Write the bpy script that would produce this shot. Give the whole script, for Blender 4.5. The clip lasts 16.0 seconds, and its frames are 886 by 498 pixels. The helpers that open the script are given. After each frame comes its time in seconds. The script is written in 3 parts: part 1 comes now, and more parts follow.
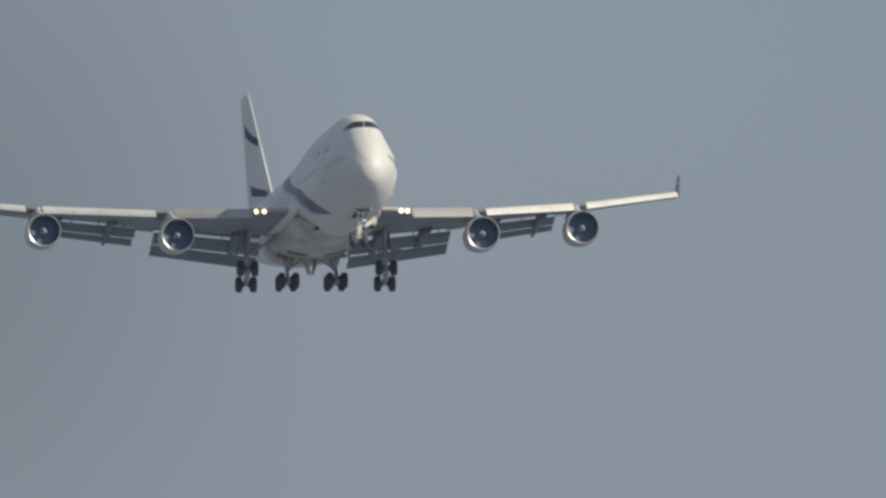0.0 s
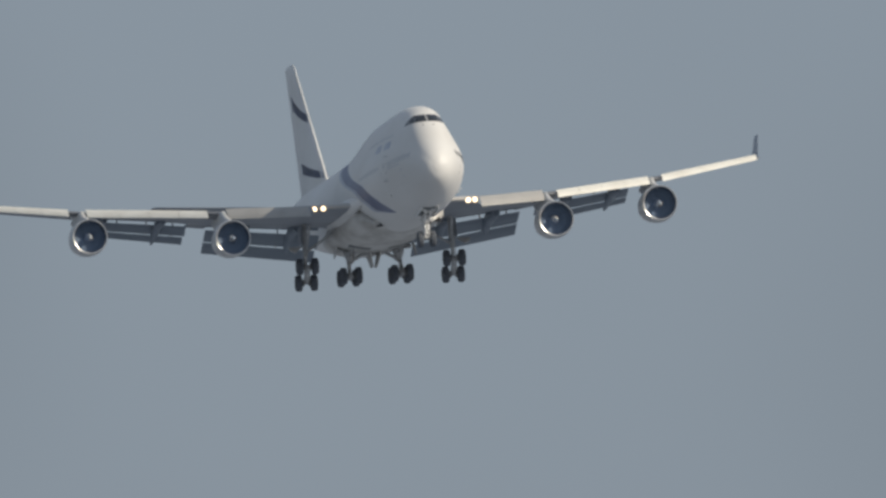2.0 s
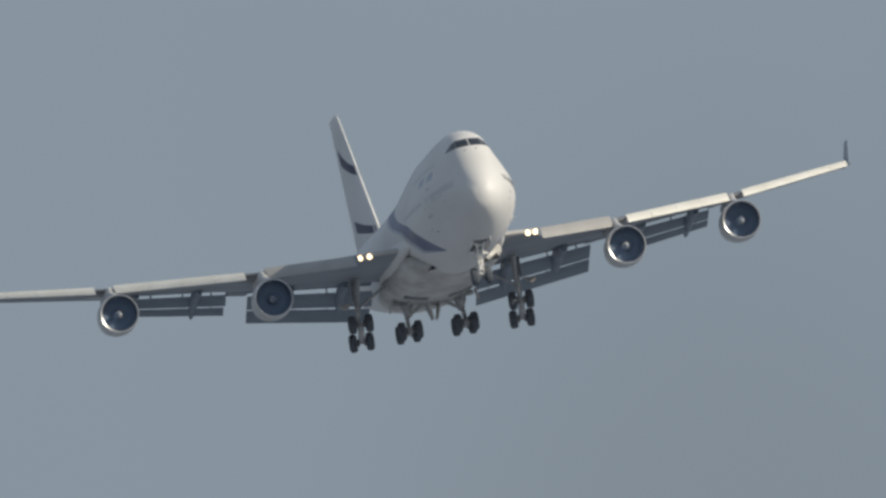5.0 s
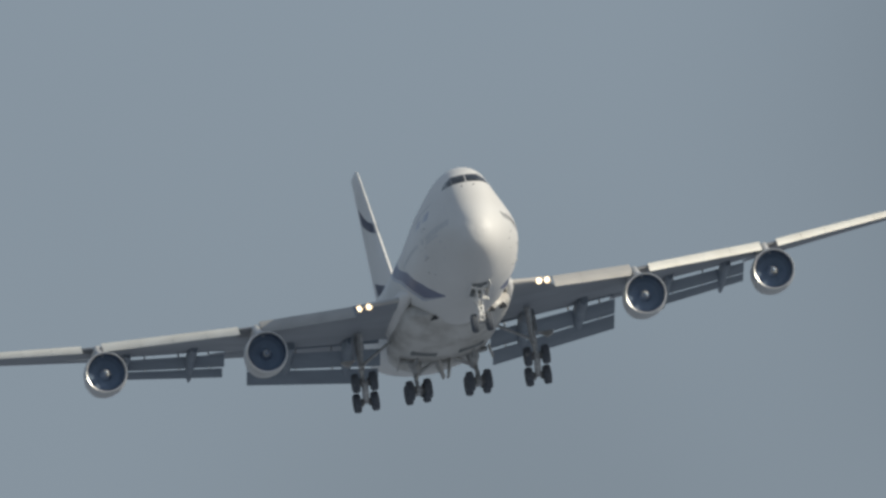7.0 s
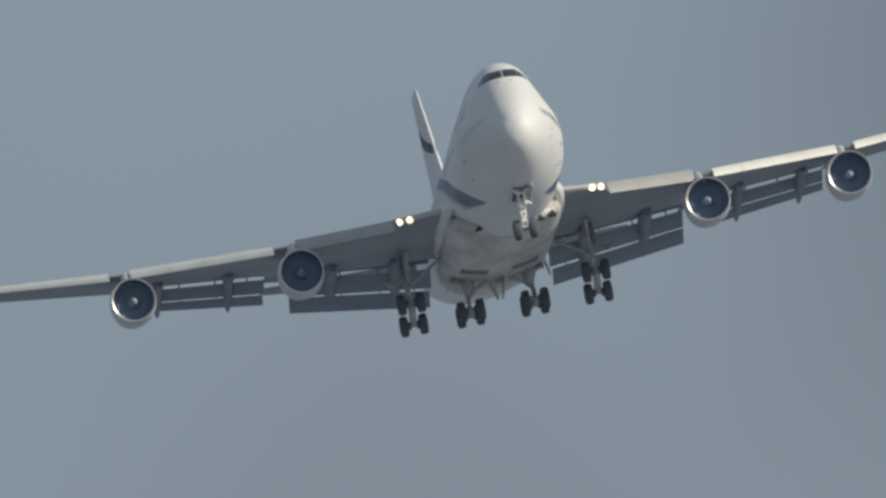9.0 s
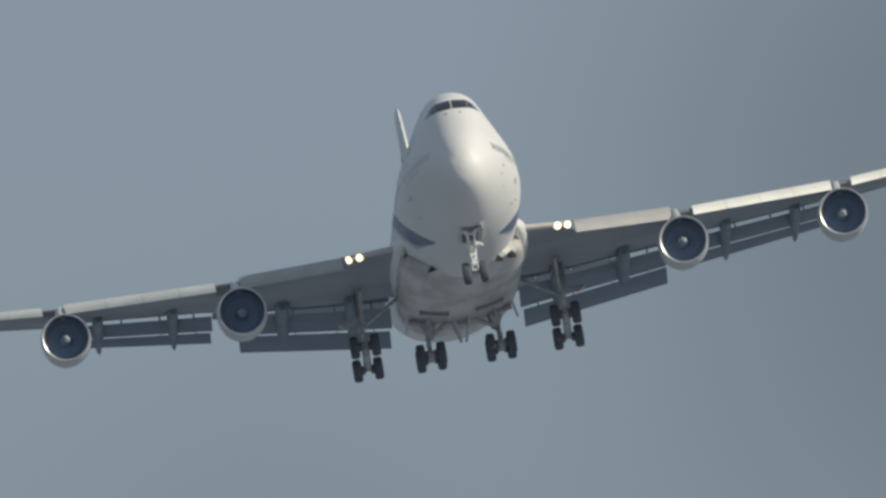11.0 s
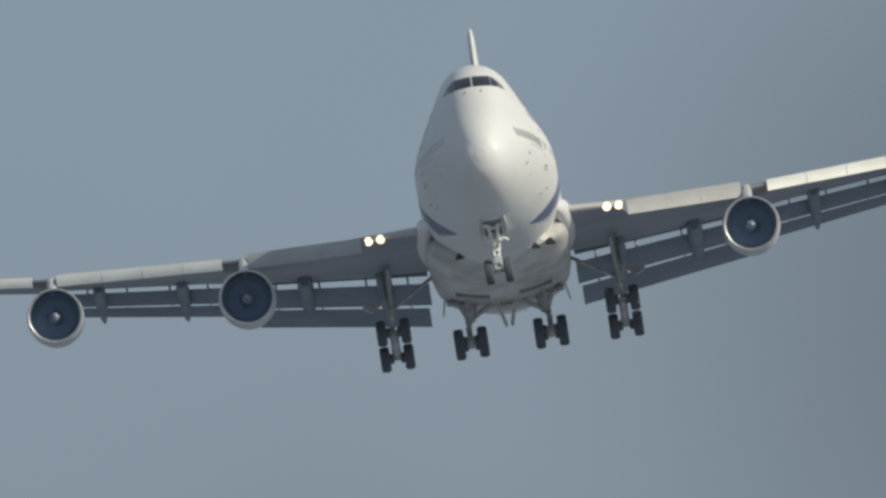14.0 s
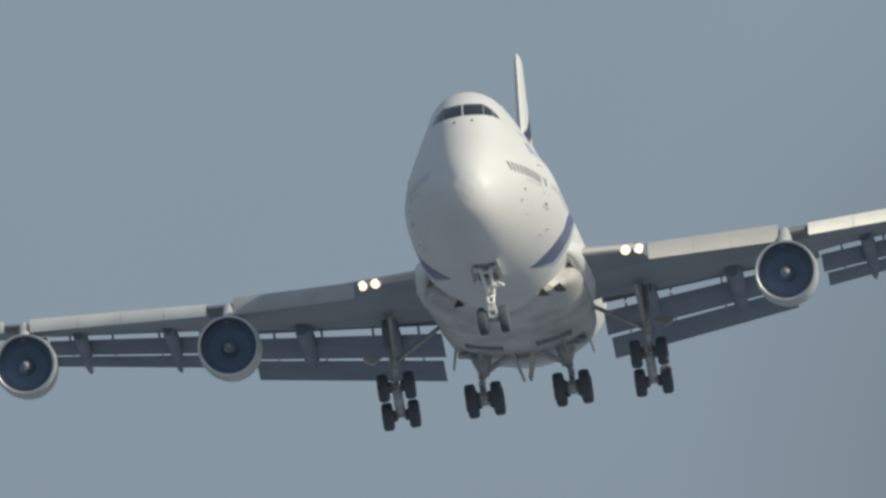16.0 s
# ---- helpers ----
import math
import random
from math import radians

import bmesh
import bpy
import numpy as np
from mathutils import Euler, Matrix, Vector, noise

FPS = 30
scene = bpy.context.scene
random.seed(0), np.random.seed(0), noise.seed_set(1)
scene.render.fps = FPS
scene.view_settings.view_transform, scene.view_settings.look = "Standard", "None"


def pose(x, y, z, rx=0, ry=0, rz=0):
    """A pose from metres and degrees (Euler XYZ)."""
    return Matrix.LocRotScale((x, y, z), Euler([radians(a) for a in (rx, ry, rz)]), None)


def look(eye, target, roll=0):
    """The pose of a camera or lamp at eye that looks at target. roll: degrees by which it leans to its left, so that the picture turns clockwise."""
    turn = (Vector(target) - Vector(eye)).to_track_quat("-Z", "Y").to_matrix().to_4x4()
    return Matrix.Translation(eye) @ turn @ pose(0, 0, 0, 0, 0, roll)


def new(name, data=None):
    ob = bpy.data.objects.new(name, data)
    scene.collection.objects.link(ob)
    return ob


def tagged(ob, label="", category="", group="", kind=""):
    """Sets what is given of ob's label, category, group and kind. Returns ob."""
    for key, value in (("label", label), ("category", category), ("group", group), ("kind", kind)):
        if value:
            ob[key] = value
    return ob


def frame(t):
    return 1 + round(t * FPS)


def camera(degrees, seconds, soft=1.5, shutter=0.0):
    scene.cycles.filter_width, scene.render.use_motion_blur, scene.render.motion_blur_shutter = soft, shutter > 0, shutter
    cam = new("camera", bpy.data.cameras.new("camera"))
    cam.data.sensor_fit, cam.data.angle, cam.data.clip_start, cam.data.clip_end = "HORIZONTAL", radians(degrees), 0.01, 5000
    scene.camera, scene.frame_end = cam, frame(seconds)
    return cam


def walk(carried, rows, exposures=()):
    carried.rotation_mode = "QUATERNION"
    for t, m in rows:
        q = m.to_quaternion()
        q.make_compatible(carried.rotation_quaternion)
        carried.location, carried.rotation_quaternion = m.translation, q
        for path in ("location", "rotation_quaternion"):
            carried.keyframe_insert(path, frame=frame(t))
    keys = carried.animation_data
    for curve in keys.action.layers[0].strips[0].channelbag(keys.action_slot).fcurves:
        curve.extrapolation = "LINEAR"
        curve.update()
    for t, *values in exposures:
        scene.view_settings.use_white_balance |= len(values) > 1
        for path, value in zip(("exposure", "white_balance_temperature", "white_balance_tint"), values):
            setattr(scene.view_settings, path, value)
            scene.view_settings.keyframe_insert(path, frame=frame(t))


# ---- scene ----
FIELD_OF_VIEW = 1.47270
cam = camera(FIELD_OF_VIEW, 16.0, soft=2.9)
walk(cam, [(t, pose(0, 0, 1.7, 90 + up, 0, turn)) for t, up, turn in (
        (0.0, 4.18595, 1.51670), (0.5, 4.17685, 1.38833), (1.0, 4.18282, 1.27975), (1.5, 4.19429, 1.19374),
        (2.0, 4.25142, 1.11709), (2.5, 4.28313, 0.99346), (3.0, 4.34355, 0.85570), (3.5, 4.37318, 0.79986),
        (3.7, 4.39525, 0.77028), (5.8, 4.56090, 0.33058), (6.0, 4.60858, 0.29879), (6.5, 4.68510, 0.23397),
        (7.0, 4.64743, 0.13894), (7.5, 4.59844, 0.05381), (8.0, 4.54976, 0.02087), (8.5, 4.56946, 0.00905),
        (9.0, 4.61607, -0.03899), (9.5, 4.69854, -0.11111), (9.7, 4.71396, -0.14923), (11.8, 4.83533, -0.25671),
        (12.0, 4.83817, -0.23688), (12.5, 4.90305, -0.18642), (13.0, 4.96196, -0.17945), (13.5, 4.97518, -0.15452),
        (14.0, 5.00656, -0.16804), (14.5, 5.09770, -0.14883), (15.0, 5.20032, -0.05723), (15.5, 5.28795, 0.03530),
        (16.0, 5.29510, 0.08596),
    )],
     exposures=((0.0, 0.0, 6560, 11.0), (3.5, 0.0, 6520, 10.5), (7.0, 0.0, 6450, 9.0), (16.0, 0.0, 6330, 6.5)))

# ---- light: hazy afternoon, sun behind the viewer's right shoulder ----
SUN_WAY = Vector((0.734, -0.424, 0.530)).normalized()
sun = new("sun", bpy.data.lights.new("sun", "SUN"))
sun.data.energy, sun.data.angle, sun.data.color = 3.25, radians(0.6), (1.0, 0.91, 0.75)
sun.matrix_world = look((0, 0, 300), Vector((0, 0, 300)) - SUN_WAY)
world = bpy.data.worlds.new("hazy_sky")
scene.world = world
world.use_nodes = True
wn = world.node_tree.nodes
wl = world.node_tree.links
sky = wn.new("ShaderNodeTexSky")
sky.sky_type, sky.sun_disc = "NISHITA", False
sky.sun_elevation = math.asin(SUN_WAY.z)
sky.sun_rotation = math.atan2(SUN_WAY.x, SUN_WAY.y)
sky.altitude, sky.air_density, sky.dust_density, sky.ozone_density = 20, 1.0, 3.0, 1.5
haze = wn.new("ShaderNodeMix")
haze.data_type = "RGBA"
haze.inputs[0].default_value = 0.75
haze.inputs[7].default_value = (2.86, 3.45, 4.22, 1)
wl.new(sky.outputs[0], haze.inputs[6])
uneven = wn.new("ShaderNodeTexNoise")
uneven.inputs["Scale"].default_value, uneven.inputs["Detail"].default_value = 45.0, 2.0
where = wn.new("ShaderNodeTexCoord")
wl.new(where.outputs["Generated"], uneven.inputs[0])
span = wn.new("ShaderNodeMapRange")
span.inputs[1].default_value, span.inputs[2].default_value = 0.25, 0.75
span.inputs[3].default_value, span.inputs[4].default_value = 0.99, 1.05
wl.new(uneven.outputs[0], span.inputs[0])
tone = wn.new("ShaderNodeVectorMath")
tone.operation = "SCALE"
wl.new(haze.outputs[2], tone.inputs[0])
# lens vignetting painted as dim sky patches: ways (right, ahead, up), reach, depth
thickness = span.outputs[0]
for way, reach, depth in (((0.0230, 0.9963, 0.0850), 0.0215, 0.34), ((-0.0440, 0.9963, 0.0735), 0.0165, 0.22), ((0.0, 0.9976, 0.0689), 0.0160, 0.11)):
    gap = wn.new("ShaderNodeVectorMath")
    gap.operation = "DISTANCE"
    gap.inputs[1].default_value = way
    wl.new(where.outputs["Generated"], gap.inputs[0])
    dim_patch = wn.new("ShaderNodeMapRange")
    dim_patch.interpolation_type = "SMOOTHSTEP"
    dim_patch.inputs[1].default_value, dim_patch.inputs[2].default_value = 0.002, reach
    dim_patch.inputs[3].default_value, dim_patch.inputs[4].default_value = 1 - depth, 1.0
    wl.new(gap.outputs["Value"], dim_patch.inputs[0])
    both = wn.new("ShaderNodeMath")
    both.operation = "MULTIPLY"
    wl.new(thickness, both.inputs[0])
    wl.new(dim_patch.outputs[0], both.inputs[1])
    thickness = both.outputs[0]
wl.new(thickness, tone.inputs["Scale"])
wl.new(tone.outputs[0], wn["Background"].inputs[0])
wn["Background"].inputs[1].default_value = 0.0865

# ---- materials ----


def material(name, base, rough=0.5, metal=0.0, second=None, scale=2.0, amount=0.25, stretch=(1, 1, 1), bump=0.0, coat=0.0, fine=12.0):
    """A surface with stains at one scale, grain at a finer one, and slight relief."""
    m = bpy.data.materials.new(name)
    m.use_nodes = True
    n, l = m.node_tree.nodes, m.node_tree.links
    b = n["Principled BSDF"]
    co = n.new("ShaderNodeTexCoord")
    mp = n.new("ShaderNodeMapping")
    mp.inputs["Scale"].default_value = stretch
    l.new(co.outputs["Object"], mp.inputs[0])
    big, small = n.new("ShaderNodeTexNoise"), n.new("ShaderNodeTexNoise")
    big.inputs["Scale"].default_value, big.inputs["Detail"].default_value = scale, 5
    small.inputs["Scale"].default_value, small.inputs["Detail"].default_value = scale * fine, 3
    for t in (big, small):
        l.new(mp.outputs[0], t.inputs[0])
    ramp = n.new("ShaderNodeMapRange")
    ramp.inputs[1].default_value, ramp.inputs[2].default_value = 0.38, 0.72
    l.new(big.outputs[0], ramp.inputs[0])
    add = n.new("ShaderNodeMath")
    add.operation = "MULTIPLY_ADD"
    add.inputs[1].default_value, add.inputs[2].default_value = 0.25, 0.0
    l.new(small.outputs[0], add.inputs[0])
    tot = n.new("ShaderNodeMath")
    tot.operation = "ADD"
    l.new(ramp.outputs[0], tot.inputs[0])
    l.new(add.outputs[0], tot.inputs[1])
    amt = n.new("ShaderNodeMath")
    amt.operation, amt.use_clamp = "MULTIPLY", True
    amt.inputs[1].default_value = amount
    l.new(tot.outputs[0], amt.inputs[0])
    mix = n.new("ShaderNodeMix")
    mix.data_type = "RGBA"
    mix.inputs[6].default_value = (*base, 1)
    mix.inputs[7].default_value = (*(second or [c * 0.55 for c in base]), 1)
    l.new(amt.outputs[0], mix.inputs[0])
    l.new(mix.outputs[2], b.inputs["Base Color"])
    rr = n.new("ShaderNodeMapRange")
    rr.inputs[3].default_value, rr.inputs[4].default_value = max(0.03, rough - 0.06), min(1.0, rough + 0.14)
    l.new(big.outputs[0], rr.inputs[0])
    l.new(rr.outputs[0], b.inputs["Roughness"])
    b.inputs["Metallic"].default_value = metal
    b.inputs["Coat Weight"].default_value = coat
    b.inputs["Coat Roughness"].default_value = 0.36
    if bump:
        bp = n.new("ShaderNodeBump")
        bp.inputs["Strength"].default_value, bp.inputs["Distance"].default_value = bump, 0.01
        l.new(small.outputs[0], bp.inputs["Height"])
        l.new(bp.outputs[0], b.inputs["Normal"])
    return m


def glowing(name, colour, strength):
    m = bpy.data.materials.new(name)
    m.use_nodes = True
    b = m.node_tree.nodes["Principled BSDF"]
    b.inputs["Base Color"].default_value = (0.8, 0.8, 0.8, 1)
    b.inputs["Emission Color"].default_value = (*colour, 1)
    b.inputs["Emission Strength"].default_value = strength
    return m


WHITE = material("white_paint", (0.74, 0.735, 0.72), 0.5, second=(0.56, 0.54, 0.50), scale=0.22, amount=0.4, stretch=(0.5, 1, 1), coat=0.12)
BELLY = material("belly_paint", (0.66, 0.65, 0.62), 0.5, second=(0.27, 0.25, 0.22), scale=0.75, amount=0.7, stretch=(0.4, 1, 1), coat=0.1)
GREY = material("wing_grey_paint", (0.275, 0.30, 0.335), 0.5, second=(0.19, 0.205, 0.23), scale=0.3, amount=0.5, stretch=(1, 0.6, 1))
WING_TOP = material("leading_edge_sheen_paint", (0.50, 0.49, 0.47), 0.42, second=(0.40, 0.38, 0.36), scale=0.5, amount=0.5)
FLAP_WHITE = material("slat_white_paint", (0.80, 0.79, 0.73), 0.42, second=(0.58, 0.55, 0.48), scale=0.7, amount=0.45)
SHADED_EDGE = material("shaded_leading_edge_paint", (0.20, 0.21, 0.225), 0.5, second=(0.12, 0.12, 0.13), scale=0.9, amount=0.5)
SLAT_GREY = material("slat_grey_paint", (0.43, 0.42, 0.40), 0.42, second=(0.33, 0.325, 0.315), scale=0.7, amount=0.5)
FLAP_GREY = material("flap_grey_paint", (0.22, 0.26, 0.31), 0.5, second=(0.15, 0.18, 0.215), scale=0.6, amount=0.5, stretch=(2, 0.5, 1))
BLUE = material("blue_paint", (0.11, 0.135, 0.24), 0.4, scale=0.4, amount=0.3, coat=0.2)
PALE_BLUE = material("pale_blue_paint", (0.36, 0.40, 0.50), 0.4, scale=0.4, amount=0.3, coat=0.2)
WINGLET = material("winglet_paint", (0.27, 0.31, 0.37), 0.45, second=(0.42, 0.44, 0.47), scale=1.5, amount=0.6)
LIP = material("polished_lip", (0.74, 0.73, 0.71), 0.28, metal=0.75, scale=2.0, amount=0.3)
COWL = material("cowl_paint", (0.60, 0.60, 0.59), 0.4, second=(0.42, 0.41, 0.39), scale=0.5, amount=0.5, stretch=(0.4, 1, 1), coat=0.1)
DUCT = material("intake_lining", (0.12, 0.16, 0.23), 0.6, scale=2.0, amount=0.4)
FAN = material("fan_titanium", (0.26, 0.34, 0.46), 0.6, metal=0.1, scale=4.0, amount=0.4)
SPINNER = material("spinner_paint", (0.28, 0.345, 0.45), 0.5, scale=4.0, amount=0.3)
SPIRAL = material("spiral_white_paint", (0.86, 0.85, 0.80), 0.35, scale=4.0, amount=0.2)
STEEL = material("gear_grey_paint", (0.55, 0.56, 0.56), 0.4, second=(0.22, 0.22, 0.22), scale=3.0, amount=0.6, metal=0.2)
CHROME = material("polished_strut", (0.80, 0.80, 0.78), 0.3, metal=0.15, scale=4.0, amount=0.25)
GEAR_WHITE = material("gear_white_paint", (0.84, 0.83, 0.80), 0.35, second=(0.62, 0.60, 0.56), scale=3.0, amount=0.4, coat=0.3)
RUBBER = material("tyre_rubber", (0.10, 0.115, 0.14), 0.9, second=(0.13, 0.135, 0.14), scale=4.0, amount=0.5, bump=0.3)
RIM = material("wheel_rim", (0.20, 0.20, 0.20), 0.5, second=(0.08, 0.08, 0.08), scale=5.0, amount=0.5, metal=0.3)
BAY_SHADE = material("bay_shade_paint", (0.22, 0.235, 0.24), 0.7, scale=2.0, amount=0.5)
GLASS = material("cockpit_glass", (0.02, 0.024, 0.03), 0.1, scale=1.0, amount=0.3, coat=0.5)
# window glass with haze and sky reflection painted in as pale grey
PALE_PANE = material("haze_paled_window_glass", (0.46, 0.48, 0.51), 0.35, scale=2.0, amount=0.3)
INLET = material("inlet_shade", (0.07, 0.072, 0.078), 0.8, scale=2.0, amount=0.3)
PANE = material("cabin_window_glass", (0.06, 0.065, 0.075), 0.3, scale=2.0, amount=0.3)
SEAM = material("door_seam", (0.16, 0.16, 0.17), 0.6, scale=2.0, amount=0.3)
FAINT = material("faint_marks", (0.50, 0.52, 0.56), 0.45, scale=2.0, amount=0.3)
LAMP = glowing("landing_light_glow", (1.0, 0.82, 0.50), 2.6)
# orange glow that imitates the lens halo round each lamp
LAMP_HALO = glowing("lamp_halo_glow", (1.0, 0.58, 0.26), 0.85)
NOZZLE = material("hot_nozzle", (0.24, 0.22, 0.20), 0.45, metal=0.8, scale=3.0, amount=0.5)
GROUND = material("pale_bounce_ground", (0.187, 0.22, 0.27), 0.9, second=(0.23, 0.255, 0.295), scale=0.006, amount=0.8, fine=40)

# ---- helpers for meshes ----


def put(name, bm, mat, parent=None, label="", sharp=35):
    """Links a bmesh as one mesh object, under a thing or a part where one is given."""
    bmesh.ops.recalc_face_normals(bm, faces=bm.faces)
    me = bpy.data.meshes.new(name)
    bm.to_mesh(me)
    bm.free()
    me.materials.append(mat)
    me.polygons.foreach_set("use_smooth", [True] * len(me.polygons))
    me.set_sharp_from_angle(angle=radians(sharp))
    ob = new(name, me)
    if parent:
        ob.parent = parent
    return tagged(ob, label)


def V(s, y, z):
    """Aircraft stations (s aft of the nose, y to port, z up) into the aircraft's own space."""
    return Vector((30.0 - s, y, z))


def loft(rings, cap=True, closed=True, bm=None):
    """Skins a row of rings of equal count."""
    bm = bm or bmesh.new()
    vs = [[bm.verts.new(p) for p in r] for r in rings]
    n = len(rings[0])
    for a, b in zip(vs, vs[1:]):
        for i in range(n if closed else n - 1):
            j = (i + 1) % n
            bm.faces.new((a[i], a[j], b[j], b[i]))
    if cap and closed:
        bm.faces.new(vs[0])
        bm.faces.new(vs[-1])
    return bm


def tube(a, b, r0, r1=None, n=12, bm=None):
    """A round bar from a to b with rounded-off ends."""
    a, b = Vector(a), Vector(b)
    r1 = r0 if r1 is None else r1
    w = (b - a).normalized()
    u = w.orthogonal().normalized()
    v = w.cross(u)
    ln = (b - a).length
    rings = []
    for d, k in ((0, 0.8), (min(0.02, ln * 0.1), 1), (ln - min(0.02, ln * 0.1), 1), (ln, 0.8)):
        r = (r0 + (r1 - r0) * d / ln) * k
        rings.append([a + w * d + (u * math.cos(q) + v * math.sin(q)) * r for q in np.linspace(0, math.tau, n, False)])
    return loft(rings, bm=bm)


def turned(origin, axis, profile, n=40, bm=None, cap=False):
    """A turned body: profile rows are (distance along the axis, radius)."""
    w = Vector(axis).normalized()
    u = w.orthogonal().normalized()
    v = w.cross(u)
    o = Vector(origin)
    rings = [[o + w * d + (u * math.cos(q) + v * math.sin(q)) * r for q in np.linspace(0, math.tau, n, False)] for d, r in profile]
    return loft(rings, cap=cap, bm=bm)


def slab(corners, thick, bm=None):
    """A plate of four corners, with its own thickness and a small bevel."""
    bm = bm or bmesh.new()
    c = [Vector(p) for p in corners]
    nrm = (c[1] - c[0]).cross(c[3] - c[0]).normalized() * thick * 0.5
    mid = sum(c, Vector()) / len(c)
    rings = []
    for k, f in ((-1, 0.97), (-0.6, 1), (0.6, 1), (1, 0.97)):
        rings.append([mid + (p - mid) * f + nrm * k for p in c])
    return loft(rings, bm=bm)


def patch(points, depth, parent, name, mat, label=""):
    """A pane or panel from a grid of skin points given by points(i, j, out): proud by depth, with its rim let into the skin."""
    bm = bmesh.new()
    rows, cols, at = points
    g = [[bm.verts.new(V(*at(i, j, depth))) for j in range(cols)] for i in range(rows)]
    for i in range(rows - 1):
        for j in range(cols - 1):
            bm.faces.new((g[i][j], g[i + 1][j], g[i + 1][j + 1], g[i][j + 1]))
    edge = [(i, 0) for i in range(rows)] + [(rows - 1, j) for j in range(1, cols)] + [(i, cols - 1) for i in range(rows - 2, -1, -1)] + [(0, j) for j in range(cols - 2, 0, -1)]
    low = [bm.verts.new(V(*at(i, j, -0.03))) for i, j in edge]
    for k in range(len(edge)):
        m = (k + 1) % len(edge)
        a, b = edge[k], edge[m]
        bm.faces.new((g[a[0]][a[1]], g[b[0]][b[1]], low[m], low[k]))
    return put(name, bm, mat, parent, label)


# ---- the ground far below, never in the camera's view but lit by the same sun ----
bm = bmesh.new()
bm.faces.new([bm.verts.new((6000 * math.cos(a), 6000 * math.sin(a), 0)) for a in np.linspace(0, math.tau, 64, False)])
# pale blue tint made up so its bounce lifts undersides as haze would
tagged(put("ground", bm, GROUND), "wide flat unseen ground far below the aircraft, tinted pale blue-grey for bounce", "ground", kind="structure")

# ---- the aircraft ----
plane = tagged(new("airliner"), "white four-engined jumbo jet with blue stripes, flaps and wheels down", "airplane")

# fuselage stations of the bow and of the after body: s (aft of the nose), bottom, top, half width, height of the widest line
BOW = ((0.0, -0.70, -0.20, 0.22, -0.45), (0.12, -1.12, 0.26, 0.58, -0.43), (0.3, -1.40, 0.58, 0.84, -0.40), (0.65, -1.70, 0.98, 1.14, -0.33),
            (1.2, -2.00, 1.46, 1.44, -0.22), (2.0, -2.28, 2.10, 1.76, -0.08), (3.0, -2.52, 2.84, 2.08, 0.03),
            (4.0, -2.72, 3.58, 2.37, 0.10), (5.0, -2.88, 4.10, 2.58, 0.10), (7.0, -3.10, 4.52, 2.94, 0.05),
            (9.0, -3.21, 4.66, 3.11, 0.0), (12.0, -3.25, 4.70, 3.25, 0.0), (20.0, -3.25, 4.70, 3.25, 0.0))
AFTER_BODY = ((23.0, -3.25, 4.48, 3.25, 0.0), (26.0, -3.25, 3.95, 3.25, 0.0), (29.0, -3.25, 3.50, 3.25, 0.0),
            (32.0, -3.25, 3.40, 3.25, 0.0), (38.0, -3.25, 3.40, 3.25, 0.0), (42.0, -2.96, 3.40, 3.25, 0.05), (46.0, -2.44, 3.40, 3.22, 0.2),
            (50.0, -1.88, 3.40, 3.12, 0.45), (55.0, -1.10, 3.38, 2.80, 0.9), (60.0, -0.25, 3.25, 2.15, 1.35), (65.0, 0.80, 3.00, 1.25, 1.8),
            (67.8, 1.45, 2.65, 0.60, 2.0), (68.6, 1.80, 2.35, 0.22, 2.05))
SPLINE = np.array(BOW + AFTER_BODY)


def section(s):
    """The fuselage's section s metres aft of the nose, from a smooth curve through the stations."""
    a = SPLINE
    i = int(np.clip(np.searchsorted(a[:, 0], s) - 1, 0, len(a) - 2))
    h = a[i + 1, 0] - a[i, 0]
    u = (s - a[i, 0]) / h

    def slope(k):
        if k == 0 or k == len(a) - 1:
            return (a[min(k + 1, len(a) - 1)] - a[max(k - 1, 0)]) / (a[min(k + 1, len(a) - 1), 0] - a[max(k - 1, 0), 0])
        d0 = (a[k] - a[k - 1]) / (a[k, 0] - a[k - 1, 0])
        d1 = (a[k + 1] - a[k]) / (a[k + 1, 0] - a[k, 0])
        return np.where(d0 * d1 > 0, 2 * d0 * d1 / np.where(abs(d0 + d1) > 1e-9, d0 + d1, 1.0), 0.0)
    m0, m1 = slope(i) * h, slope(i + 1) * h
    v = (2 * u ** 3 - 3 * u * u + 1) * a[i] + (u ** 3 - 2 * u * u + u) * m0 + (3 * u * u - 2 * u ** 3) * a[i + 1] + (u ** 3 - u * u) * m1
    return v[1:]


def crown_point(w, h, angle):
    """The upper half of a section, w wide and h high over its widest line, at an angle seen from that line's middle: a round main lobe and a
    smaller upper-deck lobe, with straight tangents between them."""
    a = radians(angle)
    if h <= w * 1.001:
        return w * math.cos(a), h * math.sin(a)
    r = w * (w / h) ** 1.35
    c = h - r
    t = math.asin((w - r) / c)
    if a <= t:
        d = w
    elif a <= math.atan2(c + r * math.sin(t), r * math.cos(t)):
        d = w / math.cos(a - t)
    else:
        d = c * math.sin(a) + math.sqrt(max(0.0, r * r - (c * math.cos(a)) ** 2))
    return d * math.cos(a), d * math.sin(a)


def crown_angle(w, h, z):
    """The angle at which the upper half stands z over its widest line."""
    lo, hi = 0.0, 90.0
    for _ in range(30):
        mid = (lo + hi) / 2
        lo, hi = (mid, hi) if crown_point(w, h, mid)[1] < z else (lo, mid)
    return hi


def keel_fullness(s):
    """The exponent of the lower half of a section: slightly lean under the bow, round from the wing on."""
    return float(np.interp(s, (0.0, 2.0, 4.0, 9.0, 15.0), (2.0, 1.95, 1.86, 1.86, 2.0)))


